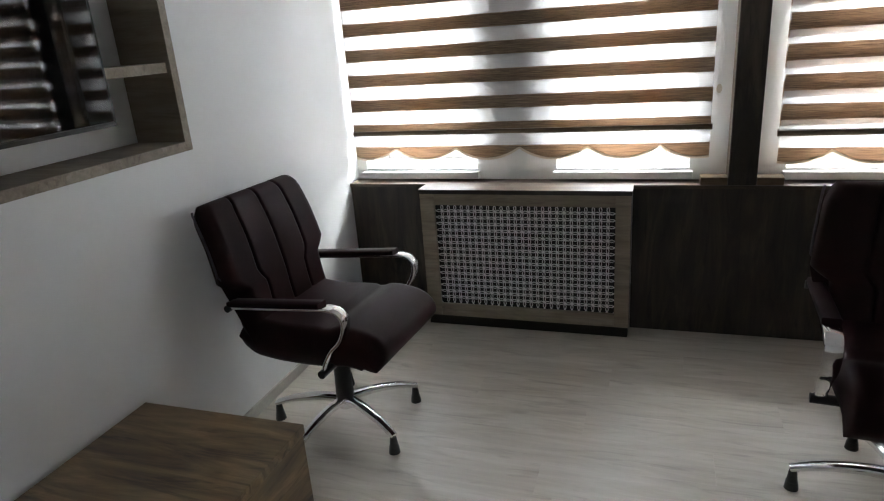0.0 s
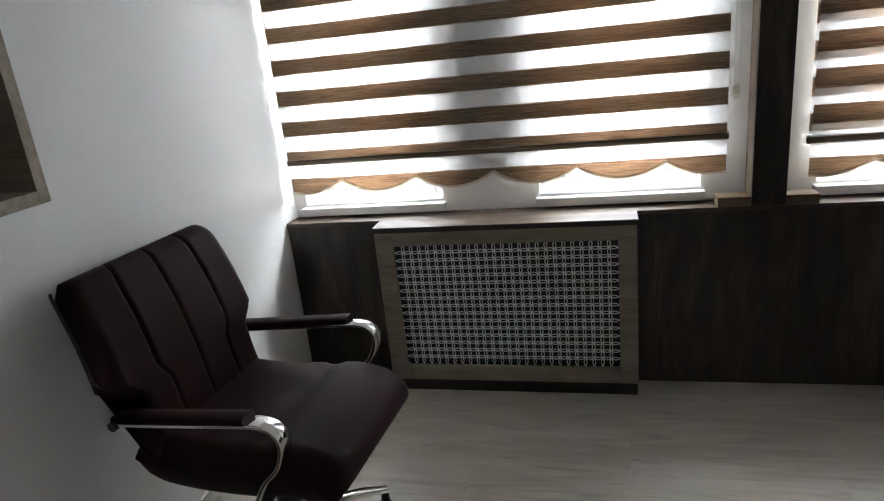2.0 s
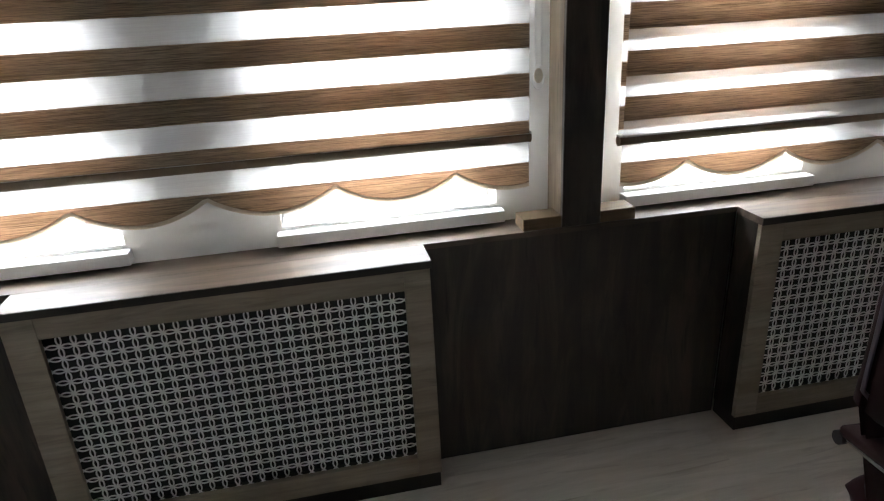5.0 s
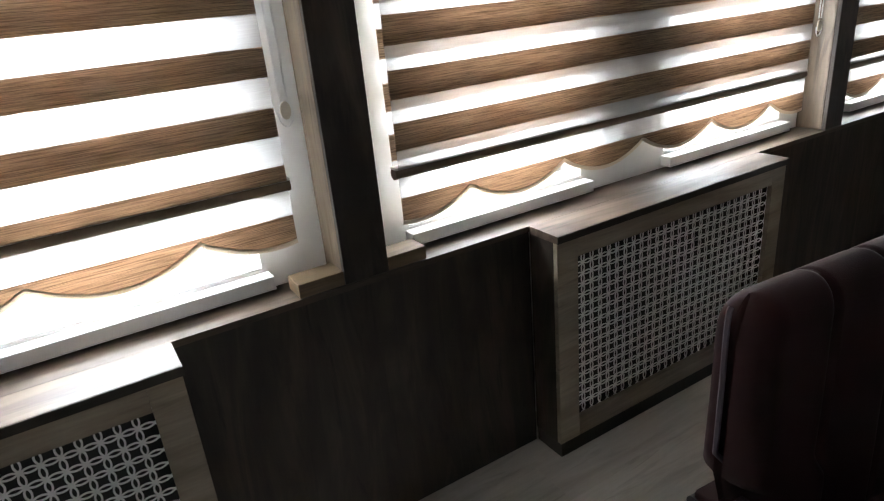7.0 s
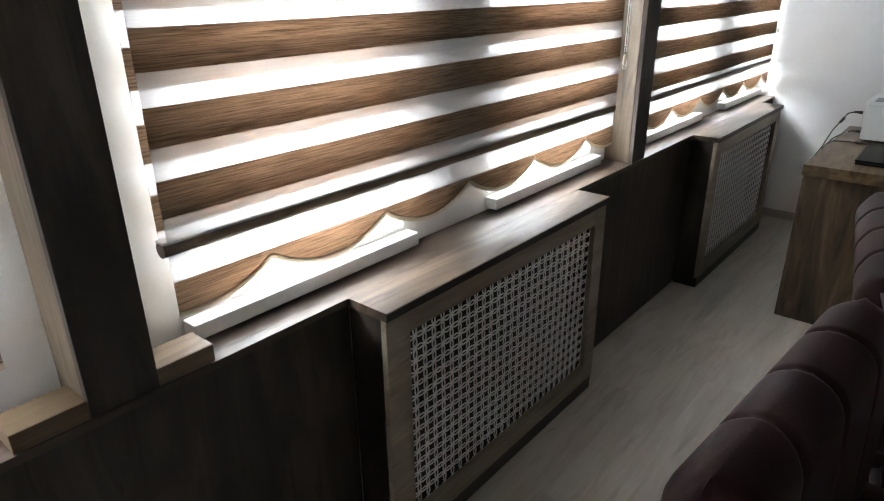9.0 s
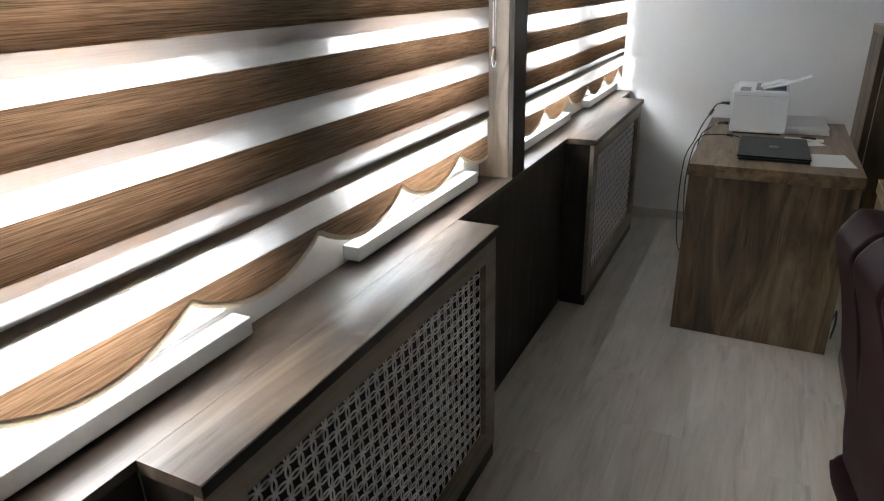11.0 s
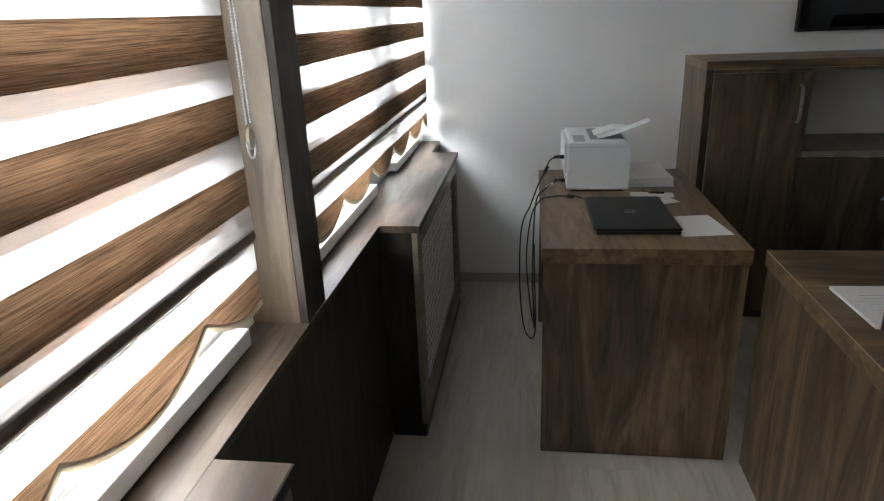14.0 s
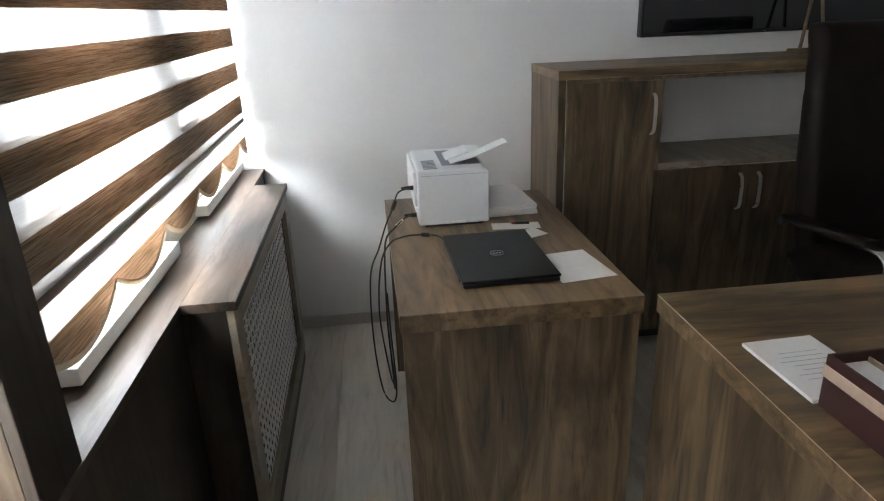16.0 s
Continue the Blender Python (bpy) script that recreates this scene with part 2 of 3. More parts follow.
def sweep(bm, path, w, h, side=None, seg=0):
    """A bar along a path: a rectangle w by h (side: the direction of w), or a round tube of radius w with seg sides."""
    rings = []
    for i, p in enumerate(path):
        d = (path[min(i + 1, len(path) - 1)] - path[max(i - 1, 0)]).normalized()
        s = Vector(side) if side else (d.cross(Vector((0, 0, 1))) if abs(d.z) < 0.95 else d.cross(Vector((0, 1, 0)))).normalized()
        s = (s - d * s.dot(d)).normalized()
        u = s.cross(d).normalized()
        if seg:
            ring = [p + (s * math.cos(2 * math.pi * k / seg) + u * math.sin(2 * math.pi * k / seg)) * w for k in range(seg)]
        else:
            ww = w[i] if isinstance(w, list) else w
            hh = h[i] if isinstance(h, list) else h
            c = min(ww, hh) * 0.18
            ring = [p + s * a + u * b for a, b in ((-ww / 2 + c, -hh / 2), (ww / 2 - c, -hh / 2), (ww / 2, -hh / 2 + c), (ww / 2, hh / 2 - c), (ww / 2 - c, hh / 2), (-ww / 2 + c, hh / 2), (-ww / 2, hh / 2 - c), (-ww / 2, -hh / 2 + c))]
        rings.append([bm.verts.new(v) for v in ring])
    k = len(rings[0])
    for a, b in zip(rings, rings[1:]):
        for i in range(k):
            bm.faces.new((a[i], a[(i + 1) % k], b[(i + 1) % k], b[i]))
    bm.faces.new(rings[0][::-1])
    bm.faces.new(rings[-1])
    return bm


def mesh_of(name, bm, mat, smooth=False):
    bmesh.ops.recalc_face_normals(bm, faces=bm.faces)
    me = bpy.data.meshes.new(name)
    bm.to_mesh(me)
    bm.free()
    me.materials.append(mat)
    if smooth:
        for f in me.polygons:
            f.use_smooth = True
        me.set_sharp_from_angle(angle=radians(50))
    return me


def part(name, bm, mat, parent, label="", smooth=False):
    ob = new(name, mesh_of(name, bm, mat, smooth))
    ob.parent = parent
    return tagged(ob, label)


def thing(name, place, label, category, group="", turn=0.0):
    ob = new(name)
    ob.empty_display_size = 0.1
    ob.matrix_world = pose(*place, 0, 0, turn)
    return tagged(ob, label, category, group)


def struct(name, bm, mat, label="", smooth=False):
    return tagged(new(name, mesh_of(name, bm, mat, smooth)), label, "", "", "structure")


# ---- the room ----
XW, XE, YS, YN, ZC = -1.63, 4.745, -0.75, 3.5, 2.7
WALL_T = 0.32

# north wall with six window openings
bm = bmesh.new()
edges = [XW - 0.2] + [v for o in OPENINGS for v in o] + [XE + 0.2]
box(bm, XW - 0.2, XE + 0.2, YN, YN + WALL_T, 0, WIN_Z0)
box(bm, XW - 0.2, XE + 0.2, YN, YN + WALL_T, WIN_Z1, ZC)
for i in range(0, len(edges), 2):
    box(bm, edges[i], edges[i + 1], YN, YN + WALL_T, WIN_Z0, WIN_Z1)
struct("wall_north", bm, M_WALL, "white plastered window wall")

# west wall with the recess for the television
NY0, NY1, NZ0, NZ1, ND = 0.45, 2.055, 1.285, 2.15, 0.22
LT = 0.036
struct("wall_west", boxes((XW - 0.35, XW, YS, NY0 - LT, 0, ZC), (XW - 0.35, XW, NY1 + LT, YN + 0.1, 0, ZC), (XW - 0.35, XW, NY0 - LT, NY1 + LT, 0, NZ0 - LT),
                          (XW - 0.35, XW, NY0 - LT, NY1 + LT, NZ1 + LT, ZC), (XW - 0.35, XW - ND, NY0 - LT, NY1 + LT, NZ0 - LT, NZ1 + LT)), M_WALL, "white painted wall with a recess")
struct("wall_east", boxes((XE, XE + 0.2, YS, YN, 0, ZC)), M_WALL, "white painted wall")
# plain glowing sheet, added for the overexposed outdoors across the street
bd = material("street_glow")
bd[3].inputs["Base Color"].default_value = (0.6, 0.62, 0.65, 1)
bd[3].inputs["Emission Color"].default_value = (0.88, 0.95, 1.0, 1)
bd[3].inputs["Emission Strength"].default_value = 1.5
struct("backdrop", boxes((-30, 34, 16.0, 16.2, -6, 12)), bd[0], "plain glowing backdrop for the overexposed street beyond the windows")
# unseen wall added to close the room, kept near to bounce window light
struct("wall_south", boxes((XW - 0.35, XE + 0.2, YS - 0.2, YS, 0, ZC)), M_WALL, "unseen white closing wall, set near for bounced light")
struct("ceiling", boxes((XW - 0.35, XE + 0.2, YS - 0.2, YN + WALL_T, ZC, ZC + 0.15)), M_CEIL, "plain white ceiling")
struct("baseboard_west", boxes((XW, XW + 0.012, 0, 3.37, 0, 0.055), bevel=0.002), M_SKIRT, "low greige baseboard")
struct("baseboard_east", boxes((XE - 0.012, XE, YS, 3.37, 0, 0.055), bevel=0.002), M_SKIRT, "low greige baseboard")

# windows: frame, sash, sill ledge, glass
for i, (a, b) in enumerate(OPENINGS):
    w = tagged(new("window_%d" % (i + 1)), "white plastic-framed window, bright daylight outside", "", "", "structure")
    f = 0.055
    part("window_frame", boxes((a, a + f, 3.60, 3.67, WIN_Z0, WIN_Z1), (b - f, b, 3.60, 3.67, WIN_Z0, WIN_Z1), (a + f, b - f, 3.60, 3.67, WIN_Z0, WIN_Z0 + f),
                               (a + f, b - f, 3.60, 3.67, WIN_Z1 - f, WIN_Z1), bevel=0.004), M_PVC, w)
    m, q = b - f, 0.06
    part("sash", boxes((a + f, a + f + q, 3.585, 3.655, WIN_Z0 + f, WIN_Z1 - f), (m - q, m, 3.585, 3.655, WIN_Z0 + f, WIN_Z1 - f),
                       (a + f + q, m - q, 3.585, 3.655, WIN_Z0 + f, WIN_Z0 + f + q), (a + f + q, m - q, 3.585, 3.655, WIN_Z1 - f - q, WIN_Z1 - f), bevel=0.005), M_PVC, w)
    g = part("pane", boxes((a + f + q - 0.005, m - q + 0.005, 3.632, 3.636, WIN_Z0 + f + q - 0.005, WIN_Z1 - f - q + 0.005)), M_GLASS, w)
    g.visible_shadow = False
    part("window_sill", boxes((a - 0.015, b + 0.015, 3.452, 3.499, 0.814, 0.852), (a + 0.001, b - 0.001, 3.499, 3.6, WIN_Z0 + 0.001, WIN_Z0 + 0.006), bevel=0.003), M_PVC, w)

# wainscot along the windows, sill board and uprights
COVERS = [(-1.155, -0.036), (1.02, 2.14), (3.30, 4.44)]
spans = [(XW, COVERS[0][0]), (COVERS[0][1], COVERS[1][0]), (COVERS[1][1], COVERS[2][0]), (COVERS[2][1], XE)]
for a, b in spans:
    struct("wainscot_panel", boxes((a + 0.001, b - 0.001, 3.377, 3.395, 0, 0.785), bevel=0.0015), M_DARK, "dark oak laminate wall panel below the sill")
struct("sill_board", boxes((XW, XE, 3.371, 3.5, 0.785, 0.803), bevel=0.0004), M_SILL, "long oak laminate window sill")
for i, (a, b) in enumerate(((0.408, 0.535), (2.603, 2.727))):
    post = tagged(new("post_%d" % (i + 1)), "dark oak clad post between the windows, pale oak sides", "", "", "structure")
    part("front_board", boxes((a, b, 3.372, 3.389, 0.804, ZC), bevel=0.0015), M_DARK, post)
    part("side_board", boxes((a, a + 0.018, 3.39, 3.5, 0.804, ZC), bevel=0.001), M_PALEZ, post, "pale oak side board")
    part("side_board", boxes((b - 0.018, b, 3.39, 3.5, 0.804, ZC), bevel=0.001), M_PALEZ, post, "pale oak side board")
for a, b in ((0.283, 0.407), (0.536, 0.655)):
    tagged(new("wood_block", mesh_of("wood_block", boxes((a, b, 3.374, 3.455, 0.8035, 0.842), bevel=0.002), M_PALEX)), "small sawn oak offcut lying on the window sill beside the post", "wood block", "sill offcuts")


# ---- radiator covers ----
def grille(w, h, s):
    """A fretwork screen of overlapping rings, 2 mm thick, standing in the xz plane with its corner at the origin."""
    verts, faces = [], []
    R, wid, seg = s / math.sqrt(2) + 0.0008, 0.115 * s, 24
    nx, nz = round(w / s), round(h / s)
    sx, sz = w / nx, h / nz
    for i in range(nx):
        for j in range(nz):
            cx, cz = (i + 0.5) * sx, (j + 0.5) * sz
            y0 = 0.0002 * ((i % 2) + 2 * (j % 2))
            o = len(verts)
            for k in range(seg):
                c, q = math.cos(2 * math.pi * k / seg), math.sin(2 * math.pi * k / seg)
                for r, y in ((R, y0), (R - wid, y0), (R - wid, y0 + 0.002), (R, y0 + 0.002)):
                    verts.append((cx + r * c * sx / s, y, cz + r * q * sz / s))
            for k in range(seg):
                a, b = o + 4 * k, o + 4 * ((k + 1) % seg)
                for e in range(4):
                    faces.append((a + e, b + e, b + (e + 1) % 4, a + (e + 1) % 4))
    me = bpy.data.meshes.new("grille")
    me.from_pydata(verts, [], faces)
    me.materials.append(M_GRILLE)
    return me


GRILLE_X0, GRILLE_X1, GRILLE_Z0, GRILLE_Z1 = 0.082, 0.075, 0.13, 0.715
grille_mesh = None
for a, b in COVERS:
    w = b - a
    c = thing("radiator_cover", (a, 3.25, 0), "greige oak radiator cover with white fretwork grille, under the window sill", "radiator cover", "radiator covers")
    part("plinth", boxes((0.004, w - 0.004, 0.003, 0.125, 0, 0.055), bevel=0.001), M_EDGE, c, "dark plinth")
    zt = 0.778
    part("side_panel", boxes((0, 0.018, 0.019, 0.125, 0.056, zt), bevel=0.001), M_DARK, c, "dark oak side panel")
    part("side_panel", boxes((w - 0.018, w, 0.019, 0.125, 0.056, zt), bevel=0.001), M_DARK, c, "dark oak side panel")
    x0, x1, z0, z1 = GRILLE_X0, w - GRILLE_X1, GRILLE_Z0, GRILLE_Z1
    part("frame_board", boxes((0, x0, 0, 0.018, 0.056, zt), bevel=0.001), M_FRAME, c)
    part("frame_board", boxes((x1, w, 0, 0.018, 0.056, zt), bevel=0.001), M_FRAME, c)
    part("frame_board", boxes((x0 + 0.0005, x1 - 0.0005, 0, 0.018, z1, zt), bevel=0.001), M_FRAME, c)
    part("frame_board", boxes((x0 + 0.0005, x1 - 0.0005, 0, 0.018, 0.056, z0), bevel=0.001), M_FRAME, c)
    if grille_mesh is None:
        grille_mesh = grille(x1 - x0, z1 - z0, 0.0372)
    g = new("grille", grille_mesh)
    g.parent, g.location = c, (x0, 0.0185, z0)
    tagged(g, "white fretwork of interlaced rings")
    part("top_board", boxes((-0.004, w + 0.004, -0.006, 0.1205, zt + 0.001, 0.803), bevel=0.0004), M_SILL, c, "oak top board")
    part("edge_band", boxes((-0.0045, w + 0.0045, -0.0085, -0.0062, zt + 0.0015, 0.802)), M_EDGE, c, "dark edge band")
    # black sheet stands in for the shade behind the fretwork
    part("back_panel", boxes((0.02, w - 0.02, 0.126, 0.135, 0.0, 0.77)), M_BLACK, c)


# ---- roller blinds ----
def strip_mesh(x0, x1, z0, z1, y, t=0.0012):
    return boxes((x0, x1, y, y + t, z0, z1))


def blind(x0, x1, rail, first, height, pitch, shift, peaks, lobe, hem, chain_x, chain_z):
    """A day-and-night blind: two layers of banded cloth over a bottom rail, with a scalloped valance under it."""
    top = 2.5
    c = thing("roller_blind", ((x0 + x1) / 2, 3.42, rail), "brown and sheer white banded roller blind with scalloped hem, let down", "window blind", "window blinds")
    u0, u1 = x0 - (x0 + x1) / 2, x1 - (x0 + x1) / 2
    part("head_box", boxes((u0, u1, -0.02, 0.06, top - rail, top - rail + 0.09), bevel=0.006), M_BEIGE, c)
    for layer, y, off, grow in ((0, 0.0, 0.0, 0.0), (1, 0.034, shift, 0.006)):
        z = 0.012
        k = 0
        b0 = first + off
        if b0 > pitch * 0.75 and layer == 0 and shift == 0:
            part("band", strip_mesh(u0, u1, 0.014, b0 - pitch + height, y), M_BAND, c)
            z = b0 - pitch + height
        while b0 + pitch * k < top - rail - 0.005:
            s0, s1 = b0 + pitch * k, min(b0 + pitch * k + height, top - rail)
            if s0 > z + 0.002:
                part("voile_strip", strip_mesh(u0, u1, z, s0, y), M_SHEER, c)
            part("band", strip_mesh(u0, u1, max(s0, 0.012), s1, y), M_BAND, c)
            z = s1
            k += 1
    bm = bmesh.new()
    cyl(bm, (u0 - 0.008, 0.017, 0.0), (u1 + 0.008, 0.017, 0.0), 0.0165, seg=14)
    part("bottom_rail", bm, M_RAIL, c, "dark brown bottom rail", True)
    part("rail_cap", boxes((u0 - 0.009, u1 + 0.009, 0.001, 0.033, 0.0115, 0.0185), bevel=0.003), M_STEEL, c, "pale metal rail lip")
    # valance
    vt = hem - rail
    part("voile_strip", strip_mesh(u0, u1, vt, -0.012, 0.004), M_SHEER, c)
    bm = bmesh.new()
    path = []
    n = 150
    for i in range(n + 1):
        u = u0 + (u1 - u0) * i / n
        ph = (u + (x0 + x1) / 2 - peaks) / lobe
        path.append(Vector((u, 0.0046, vt - 0.012 - 0.062 * abs(math.sin(math.pi * ph)) ** 0.8)))
    front = [[bm.verts.new((p.x, 0.004, vt)), bm.verts.new(p + Vector((0, -0.0006, 0))), bm.verts.new((p.x, 0.0052, p.z)), bm.verts.new((p.x, 0.0052, vt))] for p in path]
    for p, q in zip(front, front[1:]):
        for e in range(4):
            bm.faces.new((p[e], q[e], q[(e + 1) % 4], p[(e + 1) % 4]))
    bm.faces.new(front[0])
    bm.faces.new(front[-1][::-1])
    part("valance", bm, M_BAND, c, "scalloped brown valance")
    bm = bmesh.new()
    sweep(bm, path, 0.0035, 0.012, side=(0, 1, 0))
    part("piping", bm, M_PIPING, c, "beige corded edge")
    # pull chain
    cu = chain_x - (x0 + x1) / 2
    zb = chain_z - rail
    for dx in (-0.007, 0.007):
        bm = bmesh.new()
        zz = zb + 0.03
        while zz < min(top - rail, zb + 0.75):
            bmesh.ops.create_icosphere(bm, subdivisions=1, radius=0.0023, matrix=Matrix.Translation((cu + dx * (1 + 0.4 * math.sin(zz * 5)), 0.0, zz)))
            zz += 0.0058
        cyl(bm, (cu + dx, 0, zb + 0.03), (cu + dx, 0, top - rail), 0.0008, seg=6)
        part("bead_chain", bm, M_PVC, c, "white bead chain")
    bm = bmesh.new()
    bmesh.ops.create_cone(bm, cap_ends=True, segments=24, radius1=0.0125, radius2=0.0125, depth=0.006, matrix=Matrix.Translation((cu, 0, zb)) @ Matrix.Diagonal((1, 1, 1.7, 1)) @ pose(0, 0, 0, 90, 0, 0))
    part("chain_weight", bm, M_WEIGHT, c, "cream oval chain weight", True)
    bm = bmesh.new()
    sweep(bm, [Vector((cu + 0.0185 * math.cos(a), 0, zb - 0.004 + 0.034 * math.sin(a))) for a in [math.pi * (1 + k / 16) for k in range(17)]], 0.0022, 0, side=(0, 1, 0), seg=6)
    part("chain_loop", bm, M_PVC, c)
    return c


blind(-1.590, 0.318, 1.083, 0.123, 0.066, 0.1365, 0.0, -0.627, 0.357, 1.008, 0.345, 1.262)
blind(0.622, 2.500, 1.043, 0.063, 0.073, 0.1335, -0.033, 0.851, 0.357, 0.975, 2.545, 1.225)
blind(2.785, 4.690, 1.030, 0.035, 0.070, 0.1335, 0.0, 3.12, 0.357, 0.965, 4.722, 1.215)


# ---- office chairs ----
def cushion(line, half, width, ny, edge, grooves_y=(), grooves_s=(), depth=0.5, front=1, wrap=2.0):
    """Padding round a centre line in the xz plane, swept over y; grooves are seams, edges and ends are rounded. Seams go round to the rear past wrap."""
    bm = bmesh.new()
    fine_line = smooth_path([(x, 0, z) for x, z in line], 40)
    run = [0.0]
    for a, b in zip(fine_line, fine_line[1:]):
        run.append(run[-1] + (b - a).length)
    total = run[-1]
    ns = 34
    pts, at = [], []
    for i in range(ns):
        want = total * 0.5 * (1 - math.cos(math.pi * i / (ns - 1)))
        k = min(range(len(run)), key=lambda q: abs(run[q] - want))
        pts.append(fine_line[k])
        at.append(want)
    rings = []
    for j in range(ny + 1):
        v = -1 + 2 * j / ny
        ring_f, ring_b = [], []
        e = max(0.14, (1 - max(0.0, (abs(v) - (1 - edge)) / edge) ** 2.2) ** 0.5) if abs(v) < 1 else 0.14
        for i, p in enumerate(pts):
            s = at[i] / total
            d = (pts[min(i + 1, ns - 1)] - pts[max(i - 1, 0)]).normalized()
            nrm = Vector((-d.z, 0, d.x)) * front
            near = min(at[i], total - at[i])
            endf = math.sqrt(max(0.0, 1 - (1 - min(1.0, near / half)) ** 2))
            h = half * e * max(endf, 0.02)
            g = 1.0
            for q in grooves_y:
                g *= 1 - depth * math.exp(-((v - q) / 0.017) ** 2)
            for q in grooves_s:
                g *= 1 - depth * math.exp(-((s - q) / 0.022) ** 2)
            y = v * width(s) / 2
            sink = 0.0
            if s > wrap and grooves_y:
                for q in grooves_y:
                    sink += 0.004 * math.exp(-((v - q) / 0.02) ** 2)
            q0 = p - d * sink * (1 if total - at[i] < half else 0)
            ring_f.append(q0 + nrm * h * g + Vector((0, y, 0)))
            ring_b.append(q0 - nrm * h * (1 - (1 - g) * min(1.0, max(0.0, (s - wrap) / 0.25))) + Vector((0, y, 0)))
        rings.append([bm.verts.new(q) for q in ring_f + ring_b[::-1]])
    k = len(rings[0])
    for a, b in zip(rings, rings[1:]):
        for i in range(k):
            bm.faces.new((a[i], a[(i + 1) % k], b[(i + 1) % k], b[i]))
    bm.faces.new(rings[0][::-1])
    bm.faces.new(rings[-1])
    return bm


def raised(bm, lift):
    """Seat, back and arms go up with the gas lift."""
    bmesh.ops.translate(bm, vec=(0, 0, lift), verts=bm.verts)
    return bm


def office_chair(place, turn, label, back_top, star, leath, tall=False, lean=1.0, lift=0.05):
    """Faces +x. Chrome star foot, padded seat and back, flat chrome arms with padded tops."""
    c = thing("office_chair", place, label, "office chair", "" if tall else "office chairs", turn)
    for k in range(5):
        a = radians(star - turn + 72 * k)
        d = Vector((math.cos(a), math.sin(a), 0))
        path = smooth_path([d * 0.03 + Vector((0, 0, 0.125)), d * 0.12 + Vector((0, 0, 0.128)), d * 0.24 + Vector((0, 0, 0.112)), d * 0.335 + Vector((0, 0, 0.082))], 5)
        n = len(path)
        bm = bmesh.new()
        sweep(bm, path, [0.046 - 0.018 * i / n for i in range(n)], [0.03 - 0.012 * i / n for i in range(n)], side=(-d.y, d.x, 0))
        leg = part("leg", bm, M_CHROME, c, "chrome star leg", True)
        bm = bmesh.new()
        q = d * 0.325
        cyl(bm, q + Vector((0, 0, 0.02)), q + Vector((0, 0, 0.075)), 0.02, 0.013)
        cyl(bm, q, q + Vector((0, 0, 0.03)), 0.024, 0.02)
        part("foot", bm, M_BLACK, leg, "black plastic foot", True)
    bm = bmesh.new()
    cyl(bm, (0, 0, 0.085), (0, 0, 0.15), 0.034, 0.038, 20)
    part("hub", bm, M_CHROME, c, "chrome hub", True)
    bm = bmesh.new()
    cyl(bm, (0, 0, 0.14), (0, 0, 0.30), 0.04, 0.034, 20)
    cyl(bm, (0, 0, 0.29), (0, 0, 0.36 + lift), 0.026, 0.026, 20)
    part("gas_lift", bm, M_BLACK, c, "black gas lift cover", True)
    part("mechanism", raised(boxes((-0.14, 0.12, -0.1, 0.1, 0.345, 0.385), bevel=0.008), lift), M_BLACK, c)
    sw = lambda s: 0.53 - 0.03 * abs(s - 0.5)
    seat = cushion([(-0.29, 0.462), (-0.12, 0.445), (0.06, 0.448), (0.20, 0.460), (0.290, 0.438), (0.330, 0.388)], 0.084, sw, 44, 0.16, (), (0.64,), 0.32)
    seat = part("seat", raised(seat, lift), leath, c, "padded leather seat with a rolled front", True)
    zt = back_top
    line = [(-0.215, 0.44), (-0.242, 0.56), (-0.262, 0.69), (-0.298, 0.84), (-0.345, zt - 0.04), (-0.366, zt)] if not tall else \
        [(-0.225, 0.44), (-0.258, 0.60), (-0.275, 0.78), (-0.30, 0.98), (-0.335, 1.14), (-0.355, zt - 0.06), (-0.385, zt)]
    line = [(-0.215 + (x + 0.215) * lean, z) for x, z in line]
    bw = (lambda s: 0.52 + 0.13 * min(1, max(0, (s - 0.38) / 0.08)) - 0.09 * max(0, s - 0.46) - 0.06 * max(0, (s - 0.86) / 0.14) ** 2) if not tall else (lambda s: 0.48 + 0.06 * math.sin(math.pi * min(1, s * 1.15)))
    back = cushion(line, 0.054, bw, 120, 0.15, (-0.5, 0.0, 0.5) if not tall else (), () if not tall else (0.76,), 0.17, -1, 0.45)
    back = part("backrest", raised(back, lift), leath, c, "leather backrest with stitched upright channels" if not tall else "tall leather backrest with head roll", True)
    if not tall:
        edge = smooth_path([(x, 0, z) for x, z in line], 6)
        for sgn in (-1, 1):
            n = len(edge) - 1
            bm = bmesh.new()
            sweep(bm, [p + Vector((-0.006, sgn * (bw(k / n) / 2 - 0.001), 0)) for k, p in enumerate(edge)][9:-3], 0.0045, 0, side=(0, 1, 0), seg=6)
            part("piping", raised(bm, lift), M_LINER, back, "grey corded piping", True)
    for sgn in (-1, 1):
        y = sgn * 0.295
        path = smooth_path([(-0.262, y, 0.615), (-0.10, y, 0.628), (0.10, y, 0.645), (0.195, y, 0.650), (0.238, y, 0.630), (0.246, y, 0.590), (0.222, y, 0.530), (0.176, y, 0.480), (0.140, y, 0.420), (0.130, y, 0.385)], 6)
        bm = bmesh.new()
        n = len(path)
        sweep(bm, path, [0.05 if i < n * 0.55 else 0.05 - 0.016 * (i / n - 0.55) / 0.45 for i in range(n)], 0.012, side=(0, 1, 0))
        arm = part("armrest", raised(bm, lift), M_CHROME, c, "flat polished chrome armrest", True)
        pad = [p + Vector((0, 0, 0.0125)) for p in path if p.x < 0.16 and p.z > 0.6]
        bm = bmesh.new()
        sweep(bm, pad, 0.054, 0.022, side=(0, 1, 0))
        part("arm_pad", raised(bm, lift), leath, arm, "leather arm pad", True)
        bm = bmesh.new()
